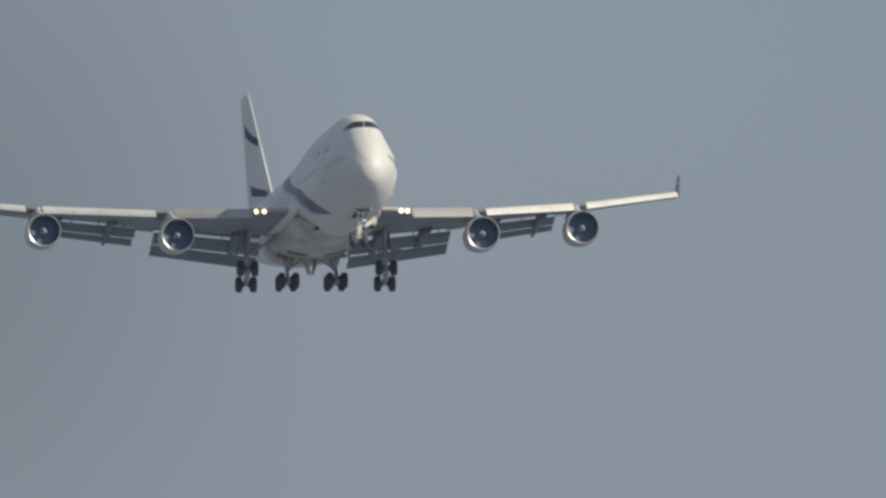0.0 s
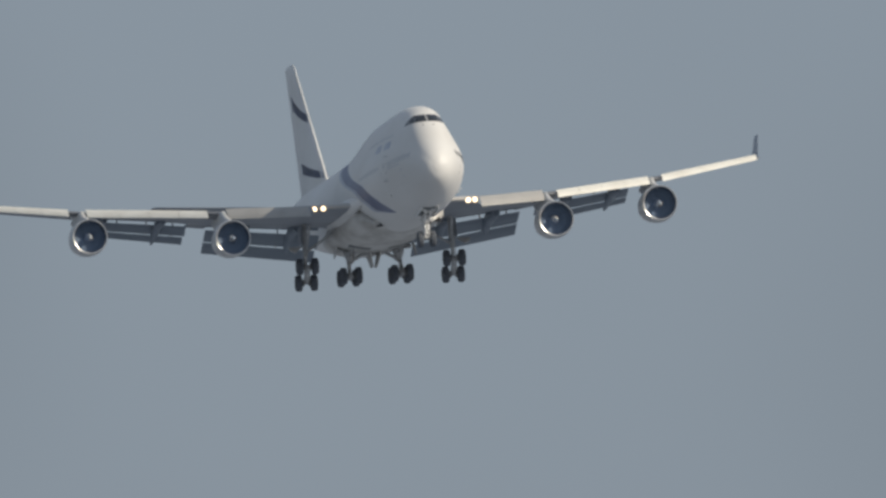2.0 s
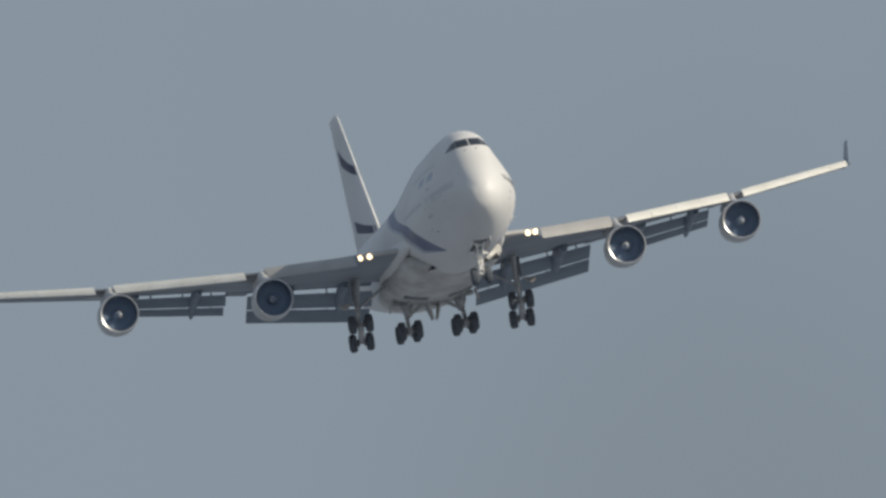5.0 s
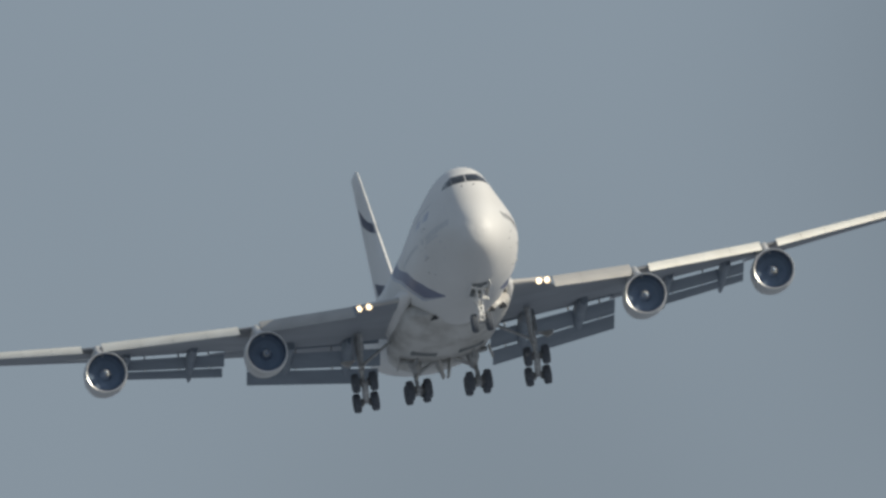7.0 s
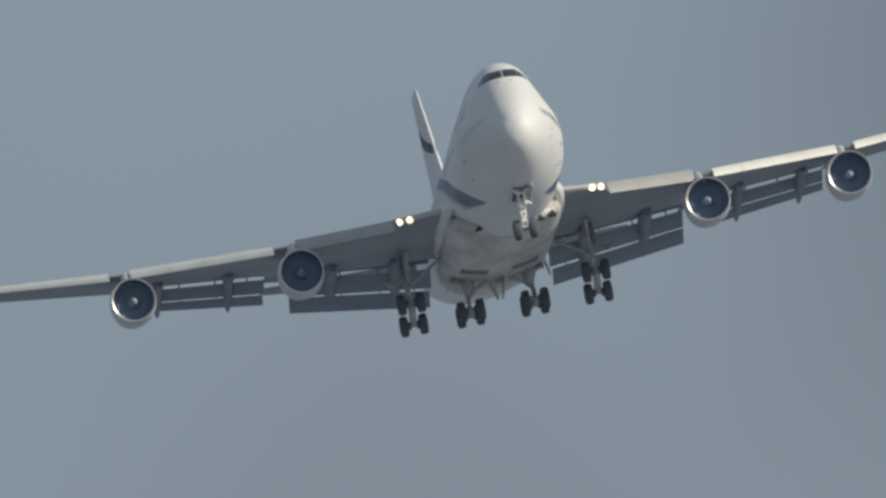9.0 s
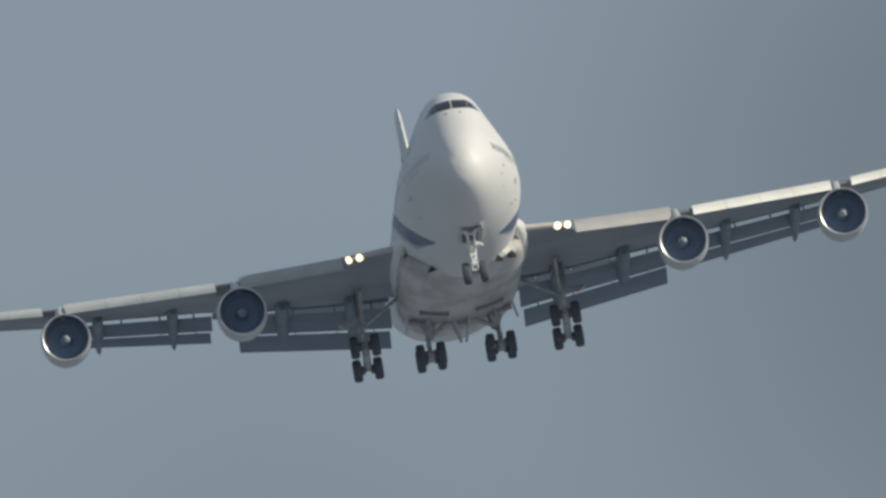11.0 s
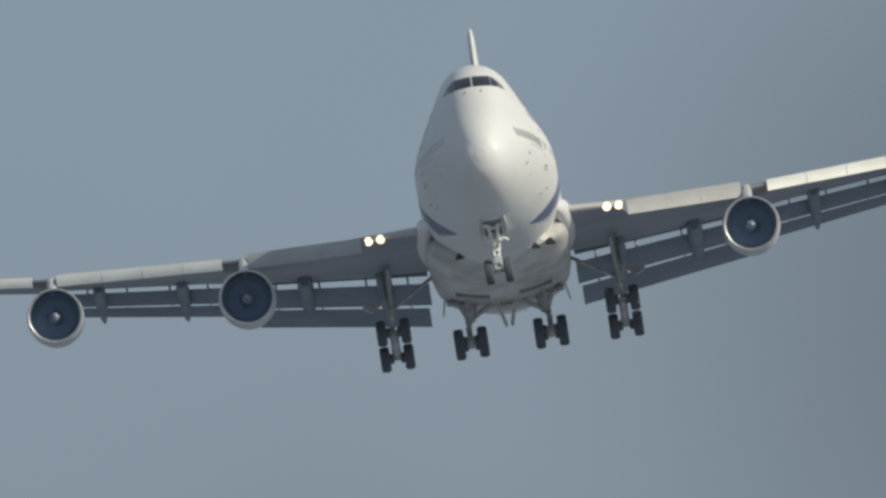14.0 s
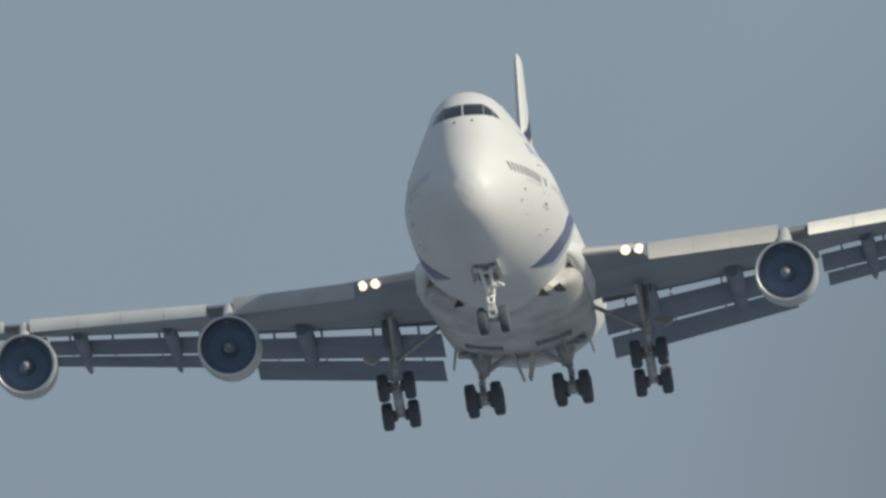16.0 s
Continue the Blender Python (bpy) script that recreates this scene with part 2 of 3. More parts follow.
def skin(s, angle, out=0.0):
    """A point on the fuselage (s, y, z): angle 0 at the port side, 90 at the crown, -90 at the keel."""
    zb, zt, w, zw = section(s)
    c, n = math.cos(radians(angle)), math.sin(radians(angle))
    if n <= 0:
        q = 2 / keel_fullness(s)
        return s, math.copysign(abs(c) ** q, c) * (w + out), zw - abs(n) ** q * (zw - zb + out)
    y, z = crown_point(w + out, zt - zw + out, math.degrees(math.atan2(n, abs(c))))
    return s, math.copysign(y, c), zw + z


def inside(s, y, z):
    zb, zt, w, zw = section(s)
    if z <= zw:
        return abs(y / w) ** keel_fullness(s) + ((zw - z) / (zw - zb)) ** keel_fullness(s) < 1
    return z < zt and abs(y) < crown_point(w, zt - zw, crown_angle(w, zt - zw, z - zw))[0]


def angle_at(s, z):
    """The port-side angle at which the skin has the height z."""
    zb, zt, w, zw = section(s)
    if z > zw:
        return crown_angle(w, zt - zw, z - zw)
    return -math.degrees(math.asin(min(1.0, (zw - z) / (zw - zb)) ** (keel_fullness(s) / 2)))


def front_at(y, z):
    """How far aft of the nose the skin stands at (y, z), for the bow."""
    lo, hi = 0.0, 14.0
    for _ in range(30):
        mid = (lo + hi) / 2
        if inside(mid, y, z):
            hi = mid
        else:
            lo = mid
    return hi


# fuselage
AROUND = 72
cuts = [0.0, 0.02, 0.05, 0.09, 0.15, 0.22, 0.3, 0.4, 0.52, 0.65, 0.8, 1.0, 1.2, 1.45, 1.7, 2.0, 2.25, 2.5, 2.75] + list(np.arange(3.0, 12, 0.5)) + list(np.arange(12, 68.0, 1.0)) + [68.0, 68.4, 68.6]
fuselage = put("fuselage", loft([[V(*skin(s, 360 * k / AROUND)) for k in range(AROUND)] for s in cuts]), WHITE, plane, "white painted jumbo fuselage with an upper-deck hump")

# wing-to-body fairing under the belly
FAIRING = ((17.6, 2.2, -2.7, 0.3), (18.6, 2.9, -2.35, 0.75), (20.0, 3.22, -2.05, 1.24), (22.0, 3.34, -1.95, 1.42), (25.0, 3.36, -1.95, 1.46),
           (32.0, 3.28, -1.95, 1.48), (36.0, 3.14, -2.0, 1.45), (38.5, 2.9, -2.1, 1.18), (40.5, 2.4, -2.2, 0.85), (41.8, 1.9, -2.3, 0.5))


def fairing_ring(s, w, zc, h, n=48):
    ring = []
    for k in range(n):
        c, q = math.cos(math.tau * k / n), math.sin(math.tau * k / n)
        ring.append(V(s, math.copysign(abs(c) ** 0.98, c) * w, zc + math.copysign(abs(q) ** 0.98, q) * h))
    return ring


fairing = put("belly_fairing", loft([fairing_ring(*r) for r in FAIRING]), BELLY, plane, "scuffed off-white belly fairing")
# front fillets of the wing roots
for k in (1, -1):
    rings = []
    for s, y, z, r in ((18.0, 2.95, -1.2, 0.12), (19.0, 3.1, -1.15, 0.4), (20.5, 3.15, -1.15, 0.62), (23.0, 3.15, -1.2, 0.8), (27.0, 3.1, -1.2, 0.8), (33.0, 3.0, -1.2, 0.5)):
        rings.append([V(s, k * (y + 0.75 * r * math.cos(q)), z + r * math.sin(q)) for q in np.linspace(0, math.tau, 20, False)])
    put("root_fillet", loft(rings), WHITE, plane)

# ram-air inlets on the fairing: solid wedges, the openings' shade painted dark
for y, z in ((1.77, -2.84), (2.50, -2.72), (-1.77, -2.84)):
    front = [(17.50, y, z + 0.17), (17.62, y - 0.22, z - 0.13), (17.62, y + 0.22, z - 0.13)]
    put("air_inlet", loft([[V(*p) for p in front], [V(p[0] + 1.3, p[1], p[2] + 0.08) for p in front]]), INLET, plane, "triangular air inlet with its inner shade painted dark")

# blue bands round the forward body
BAND = ((-3.3, 9.6), (-2.25, 10.6), (-1.56, 11.7), (-0.2, 15.3), (0.6, 19.6), (1.9, 25.4), (2.8, 28.8), (3.3, 30.6), (3.7, 32.0))


def band_front(z):
    return float(np.interp(z, [b[0] for b in BAND], [b[1] for b in BAND]))


def band_points(side, lead, width):
    angles = np.linspace(-57, 64, 42)

    def at(i, j, out):
        a = float(angles[i])
        s = 14.0
        for _ in range(6):
            s = band_front(skin(s, a)[2]) + (lead + width * j / 4) * min(1.0, max(0.02, (a + 58) / 18))
        s, y, z = skin(s, a, out)
        return s, y * side, z
    return len(angles), 5, at


for k in (1, -1):
    patch(band_points(k, 0.0, 3.5), 0.012, fuselage, "stripe", BLUE, "dark blue painted stripe")
    patch(band_points(k, 3.8, 0.6), 0.012, fuselage, "stripe", PALE_BLUE, "pale blue painted stripe")

# cockpit windows: each pane by its corners seen from ahead (y, z)
PANES = (((0.035, 3.08), (0.85, 3.05), (0.82, 3.60), (0.035, 3.64)),
         ((0.875, 3.05), (1.21, 2.98), (1.17, 3.34), (0.845, 3.58)),
         ((1.235, 2.975), (1.45, 2.92), (1.39, 3.04), (1.195, 3.31)))


def pane_points(corners, side):
    a, b, c, d = [Vector(p) for p in corners]

    def at(i, j, out):
        u, v = i / 6, j / 4
        p = (a * (1 - u) + b * u) * (1 - v) + (d * (1 - u) + c * u) * v
        return front_at(p.x, p.y) - out, p.x * side, p.y
    return 7, 5, at


for k in (1, -1):
    for c in PANES:
        patch(pane_points(c, k), 0.02, fuselage, "cockpit_window", GLASS, "dark cockpit glass")


def side_points(s0, s1, z0, z1, side, tilt=0.0):
    def at(i, j, out):
        s = s0 + (s1 - s0) * i / 2 + tilt * j / 3
        s, y, z = skin(s, angle_at(s, z0 + (z1 - z0) * j / 3), out)
        return s, y * side, z
    return 3, 4, at


# starboard and after panes take the glass that is coloured pale for haze
for k in (1, -1):
    for i in range(11):
        s = 2.12 + 0.36 * i
        z = 0.62 - 0.026 * i
        patch(side_points(s, s + 0.14, z - 0.2, z + 0.2, k), 0.008, fuselage, "cabin_window", PANE if k > 0 else PALE_PANE)
    for i in range(17):
        s = 8.4 + 0.51 * i
        patch(side_points(s, s + 0.16, 0.2, 0.46, k), 0.008, fuselage, "cabin_window", PALE_PANE)
    for i in range(18):
        s = 6.9 + 0.51 * i
        patch(side_points(s, s + 0.14, 2.4, 2.62, k), 0.008, fuselage, "cabin_window", PALE_PANE)
    # first cabin door: four seams and a window
    for s0, s1, z0, z1 in ((6.25, 6.28, -0.75, 1.05), (7.3, 7.33, -0.75, 1.05), (6.25, 7.33, 1.02, 1.05), (6.25, 7.33, -0.78, -0.75)):
        patch(side_points(s0, s1, z0, z1, k), 0.006, fuselage, "door_seam", SEAM)
    # starboard door window and handle painted paler, as faded by haze and shade
    patch(side_points(6.62, 6.82, 0.14, 0.48, k), 0.008, fuselage, "door_window", PANE if k > 0 else PALE_PANE)
    patch(side_points(6.5, 6.85, -0.66, -0.56, k), 0.02, fuselage, "door_handle", SEAM if k > 0 else FAINT)
    # service marks, coloured paler to starboard as haze and shade fade them
    for s, z, w, h in ((3.2, -0.28, 0.3, 0.04), (3.0, -0.74, 0.26, 0.04), (3.35, -0.30, 0.04, 0.16), (3.0, -0.8, 0.04, 0.16), (4.0, -1.25, 0.1, 0.06)):
        patch(side_points(s, s + w, z - h / 2, z + h / 2, k), 0.006, fuselage, "service_panel", SEAM if k > 0 else FAINT)
    # lettering too faint to read, as a plain bar
    for i in range(5):
        patch(side_points(3.6 + 0.5 * i, 3.95 + 0.5 * i, 0.1 - 0.02 * i, 0.18 - 0.02 * i, k), 0.005, fuselage, "lettering_bar", FAINT)
    # the airline's name high on the side, as plain shapes
    for s, w in ((6.4, 0.7), (7.4, 0.5), (9.2, 0.7), (10.2, 0.5)):
        patch(side_points(s, s + w, 1.55, 2.1, k, 0.25), 0.005, fuselage, "name_block", PALE_BLUE, "pale blue painted block")
    # probes
    for s, z in ((7.2, -1.75), (8.0, -1.45)):
        p = skin(s, angle_at(s, z))
        a = V(p[0], p[1] * k, p[2])
        b = V(p[0] - 0.12, (p[1] + 0.16) * k, p[2] - 0.03)
        put("probe", tube(a, b, 0.05, 0.04), CHROME, fuselage, "polished metal probe")
    p = (front_at(0.37, 2.78), 0.37 * k, 2.78)
    put("wiper_stub", tube(V(p[0] + 0.05, p[1], p[2]), V(p[0] - 0.06, p[1], p[2] + 0.02), 0.04), SEAM, fuselage)

# fin and rudder
def foil(le, te, y, z, thick, n=12, along="z", blunt=0.04):
    """A foil ring between two stations at one height (fin) or one span (wing); z may be a pair for leading and trailing edge."""
    zl, zt = z if isinstance(z, tuple) else (z, z)
    pts = []
    us = [0.5 * (1 - math.cos(math.pi * i / n)) for i in range(n + 1)]

    def half(u):
        return thick * (1.4845 * math.sqrt(u) - 0.63 * u - 1.758 * u * u + 1.4215 * u ** 3 - 0.518 * u ** 4) + blunt * 0.5 * u
    for u in us[::-1]:
        pts.append((u, -half(u)))
    for u in us[1:]:
        pts.append((u, half(u)))
    ring = []
    for u, h in pts:
        s = le + (te - le) * u
        ring.append(V(s, y + h, zl + (zt - zl) * u) if along == "z" else V(s, y, zl + (zt - zl) * u + h))
    return ring


def fin_edges(z):
    k = (z - 3.0) / (13.7 - 3.0)
    return 52.6 + (66.3 - 52.6) * k, 66.5 + (70.4 - 66.5) * k, 1.25 + (0.42 - 1.25) * k


fin_rows = []
for z in (2.2, 3.0, 5.0, 7.5, 10.0, 12.5, 13.3, 13.6, 13.72):
    le, te, th = fin_edges(z)
    te = le + (te - le) * 0.7
    soft = {13.6: 0.7, 13.72: 0.25}.get(z, 1)
    le += {13.6: 0.2, 13.72: 0.6}.get(z, 0) + (-3.0 if z == 2.2 else 0)
    fin_rows.append(foil(le, te, 0, z, th * soft * 0.5, blunt=th * 0.5 * soft))
fin = put("fin", loft(fin_rows), WHITE, plane, "white vertical fin with blue painted bands")
rows = []
for z in (3.2, 8.0, 13.3, 13.6):
    le, te, th = fin_edges(z)
    a, b = le + (te - le) * 0.71, te
    rows.append([V(a, 0.24 * th, z), V(b, 0.03, z), V(b, -0.03, z), V(a, -0.24 * th, z)])
put("rudder", loft(rows), WHITE, fin)
for z0, z1, slant, mat in ((9.4, 10.3, 0.26, BLUE), (4.6, 5.3, 0.20, BLUE)):
    for k in (1, -1):
        bm = bmesh.new()
        g = []
        for i in range(9):
            u = 0.02 + 0.66 * i / 8
            row = []
            for j in range(3):
                z = z0 + (z1 - z0) * (j / 2) + slant * 8 * (u - 0.3) * 1.4 * (1 if j else 0.8)
                le, te, th = fin_edges(z)
                full = foil(le, le + (te - le) * 0.7, 0, z, th * 0.5, n=40, blunt=th * 0.5)
                c = min(full[:41] if k < 0 else full[40:], key=lambda p: abs((30 - p.x) - (le + (te - le) * 0.7 * u / 0.7)))
                row.append(bm.verts.new((c.x, c.y + 0.015 * k, c.z)))
            g.append(row)
        for a, b in zip(g, g[1:]):
            for j in range(2):
                bm.faces.new((a[j], b[j], b[j + 1], a[j + 1]))
        bmesh.ops.solidify(bm, geom=bm.faces[:], thickness=0.01)
        put("fin_band", bm, mat, fin, "dark blue painted band")

# tailplane
for k in (1, -1):
    rings = [foil(le, te, k * y, z, th * 0.5, along="y") for y, le, te, z, th in ((0.4, 57.6, 66.0, 2.2, 1.0), (2, 59.0, 66.4, 2.45, 0.8), (6, 62.9, 67.9, 3.1, 0.55), (10.6, 67.4, 69.8, 3.85, 0.25), (10.85, 67.9, 69.8, 3.9, 0.08))]
    put("tailplane", loft(rings), GREY, plane, "grey horizontal tailplane")

# ---- wings: y, leading edge, rear edge of the fixed wing, heights of both, thickness ----
WING = ((0.5, 17.0, 36.0, -1.45, -1.6, 2.0), (3.4, 19.65, 36.2, -1.14, -1.06, 1.75), (6.0, 21.95, 36.6, -0.95, -0.93, 1.5), (9.0, 24.6, 37.1, -0.68, -0.62, 1.25),
        (12.0, 27.25, 37.9, -0.50, -0.20, 1.08), (15.0, 29.9, 39.2, -0.02, 0.38, 0.93), (20.5, 34.8, 41.8, 0.76, 1.20, 0.72), (25.5, 39.2, 44.9, 1.70, 2.1, 0.50), (30.05, 43.3, 47.8, 2.70, 3.0, 0.33), (30.35, 43.8, 47.9, 2.78, 3.08, 0.16))
WA = np.array(WING)


def wing_at(y):
    return [float(np.interp(abs(y), WA[:, 0], WA[:, i])) for i in range(1, 6)]


def krueger(k, y0, y1, top0, bot0, top1, bot1, mat, wing, label):
    """One leading-edge flap panel, a bowed plate with a thick rolled lower edge, hung ahead of the wing."""
    rings = []
    for y, top, bot in ((y0, top0, bot0), ((y0 + y1) / 2, (top0 + top1) / 2, (bot0 + bot1) / 2), (y1, top1, bot1)):
        le = wing_at(y)[0]
        h = top - bot
        pts = []
        for u in np.linspace(0, 1, 9):
            bow = 0.30 * math.sin(math.pi * (0.12 + 0.8 * u))
            pts.append(V(le + 0.16 - 1.45 * u * h - bow * h, k * y, top - h * u))
        back = []
        for u in np.linspace(1, 0, 5):
            bow = 0.30 * math.sin(math.pi * (0.12 + 0.8 * u))
            back.append(V(le + 0.25 - 1.45 * u * h - bow * h + 0.05 * (1 - u), k * y, top - h * u * 0.97 - 0.015))
        rings.append(pts + back)
    return put("leading_edge_flap", loft(rings), mat, wing, label)


def te_flap(k, name, rows, thick, wing, label=""):
    """A slotted flap panel from rows of (y, s front, z front, s rear, z rear), foil-shaped."""
    rings = []
    for y, s0, z0, s1, z1 in rows:
        rings.append(foil(s0, s1, k * y, (z0, z1), thick * 0.5, n=8, along="y", blunt=0.02))
    return put(name, loft(rings), FLAP_GREY, wing, label)


def lerp(y, y0, a, y1, b):
    return a + (b - a) * (y - y0) / (y1 - y0)


INNER = ((3.45, (36.3, -1.02, 36.9, -1.26), (36.6, -1.66, 38.3, -2.47), (38.4, -2.59, 39.8, -3.31)),
         (11.5, (37.55, -0.25, 38.15, -0.41), (37.85, -0.66, 39.55, -1.33), (39.65, -1.385, 41.05, -2.04)))
OUTER = ((12.8, (38.15, 0.14, 38.8, 0.01), (38.6, -0.24, 39.8, -0.84), (39.9, -0.90, 40.7, -1.35)),
         (20.2, (41.6, 1.24, 42.1, 1.12), (41.9, 0.90, 43.1, 0.44), (43.2, 0.39, 44.0, 0.07)))


def wheel(gear, s, y, z, r=0.62, w=0.46):
    """A tyre and its rim on an axle across the aircraft."""
    prof = [(-w * 0.42, r * 0.52), (-w * 0.5, r * 0.62), (-w * 0.5, r * 0.82), (-w * 0.40, r * 0.95), (-w * 0.2, r), (-w * 0.14, r), (-w * 0.12, r * 0.97), (-w * 0.08, r),
            (w * 0.08, r), (w * 0.12, r * 0.97), (w * 0.14, r), (w * 0.2, r), (w * 0.40, r * 0.95), (w * 0.5, r * 0.82), (w * 0.5, r * 0.62), (w * 0.42, r * 0.52)]
    put("tyre", turned(V(s, y, z), (0, 1, 0), prof, n=32), RUBBER, gear, "black rubber tyre")
    rim = [(-w * 0.40, 0.05), (-w * 0.42, r * 0.2), (-w * 0.24, r * 0.3), (-w * 0.26, r * 0.45), (-w * 0.42, r * 0.53), (w * 0.42, r * 0.53), (w * 0.26, r * 0.45), (w * 0.24, r * 0.3), (w * 0.42, r * 0.2), (w * 0.40, 0.05)]
    put("rim", turned(V(s, y, z), (0, 1, 0), rim, n=24, cap=True), RIM, gear)


def fan_blade():
    """One twisted blade, pointing up, 1.15 m behind the lip."""
    rings = []
    for r, tw, ch in ((0.36, 0.95, 0.12), (0.75, 1.15, 0.21), (1.17, 1.28, 0.27)):
        dy, ds = math.sin(tw) * ch * 0.5, math.cos(tw) * ch * 0.5
        rings.append([(-1.15 - ds, dy, r), (-1.15, 0.012, r), (-1.15 + ds, -dy, r), (-1.15, -0.012, r)])
    bm = loft(rings)
    bmesh.ops.recalc_face_normals(bm, faces=bm.faces)
    me = bpy.data.meshes.new("fan_blade")
    bm.to_mesh(me)
    bm.free()
    me.materials.append(FAN)
    return me


BLADE = fan_blade()


def engine(k, y, s, z, wing):
    """A turbofan nacelle on its pylon: s is the lip's station."""
    cowl = put("engine_nacelle", turned(V(s, k * y, z), (-1, 0, 0), [(0.22, 1.285), (0.6, 1.32), (1.1, 1.335), (1.8, 1.31), (2.8, 1.21), (3.8, 1.06), (4.5, 0.95), (4.52, 0.91), (4.1, 0.90)], n=56), COWL, plane,
               "off-white jet engine nacelle with a bright intake lip")
    put("intake_lip", turned(V(s, k * y, z), (-1, 0, 0), [(0.22, 1.288), (0.08, 1.27), (0.0, 1.235), (0.02, 1.19), (0.07, 1.165), (0.13, 1.15)], n=56), LIP, cowl, "polished metal intake lip")
    put("intake_duct", turned(V(s, k * y, z), (-1, 0, 0), [(0.125, 1.151), (0.3, 1.141), (0.6, 1.14), (1.2, 1.18), (1.6, 1.19)], n=48), DUCT, cowl, "dark grey intake lining")
    o = V(s, k * y, z)
    for i in range(38):
        blade = new("fan_blade", BLADE)
        blade.parent = cowl
        blade.matrix_basis = Matrix.Translation(o) @ Matrix.Rotation(math.tau * i / 38, 4, "X")
    put("fan_case", turned(o, (-1, 0, 0), [(1.45, 0.3), (1.5, 0.7), (1.5, 1.19)], n=32), DUCT, cowl)
    spin = [(0.34, 0.01), (0.38, 0.07), (0.52, 0.16), (0.76, 0.26), (1.06, 0.36), (1.3, 0.38)]
    put("spinner", turned(o, (-1, 0, 0), spin, n=28, cap=True), SPINNER, cowl, "grey-blue spinner with a white spiral")
    bm = bmesh.new()
    prev = None
    for i in range(33):
        u = i / 32
        a = 5.6 * u + y + (0.5 if k > 0 else 2.0)
        d = 0.36 + 0.20 * u
        pair = []
        for dd in (0.0, 0.06 + 0.17 * math.sin(math.pi * min(1, u * 1.15 + 0.08)) * (1 if u < 0.93 else 0.6)):
            q = min(1.28, d + dd)
            r = float(np.interp(q, [p[0] for p in spin], [p[1] for p in spin])) + 0.008
            pair.append(bm.verts.new(o + Vector((-q + 0.006, r * math.cos(a), r * math.sin(a)))))
        if prev:
            bm.faces.new((prev[0], prev[1], pair[1], pair[0]))
        prev = pair
    bmesh.ops.solidify(bm, geom=bm.faces[:], thickness=0.004)
    put("spiral_mark", bm, SPIRAL, cowl, "white painted spiral")
    put("core_nozzle", turned(o, (-1, 0, 0), [(4.0, 0.84), (4.9, 0.72), (5.9, 0.55), (6.6, 0.46), (6.6, 0.40), (6.0, 0.40)], n=32), NOZZLE, cowl, "heat-stained metal nozzle")
    put("exhaust_cone", turned(o, (-1, 0, 0), [(5.8, 0.36), (6.5, 0.26), (7.2, 0.05)], n=24, cap=True), NOZZLE, cowl)
    # pylon from the nacelle's crown to the wing
    le, te, zl, zt, th = wing_at(y)
    rings = []
    for ss, top, bot, hw in ((s + 0.9, z + 1.36, z + 1.12, 0.10), (s + 1.6, z + 1.52, z + 1.12, 0.18), (s + 2.8, z + 1.74, z + 1.05, 0.23), (le - 0.2, zl + 0.16, z + 0.95, 0.25), (le + 1.2, zl + 0.24, z + 0.85, 0.26), (le + 3.6, zl + 0.0, z + 1.3, 0.22), (le + 5.4, zl - 0.1, zl - 0.4, 0.08)):
        m = (top + bot) / 2
        h = (top - bot) / 2
        rings.append([V(ss, k * y + hw * math.copysign(abs(math.cos(q)) ** 0.6, math.cos(q)), m + h * math.copysign(abs(math.sin(q)) ** 0.7, math.sin(q))) for q in np.linspace(0, math.tau, 20, False)])
    put("pylon", loft(rings), COWL, cowl, "off-white engine pylon")


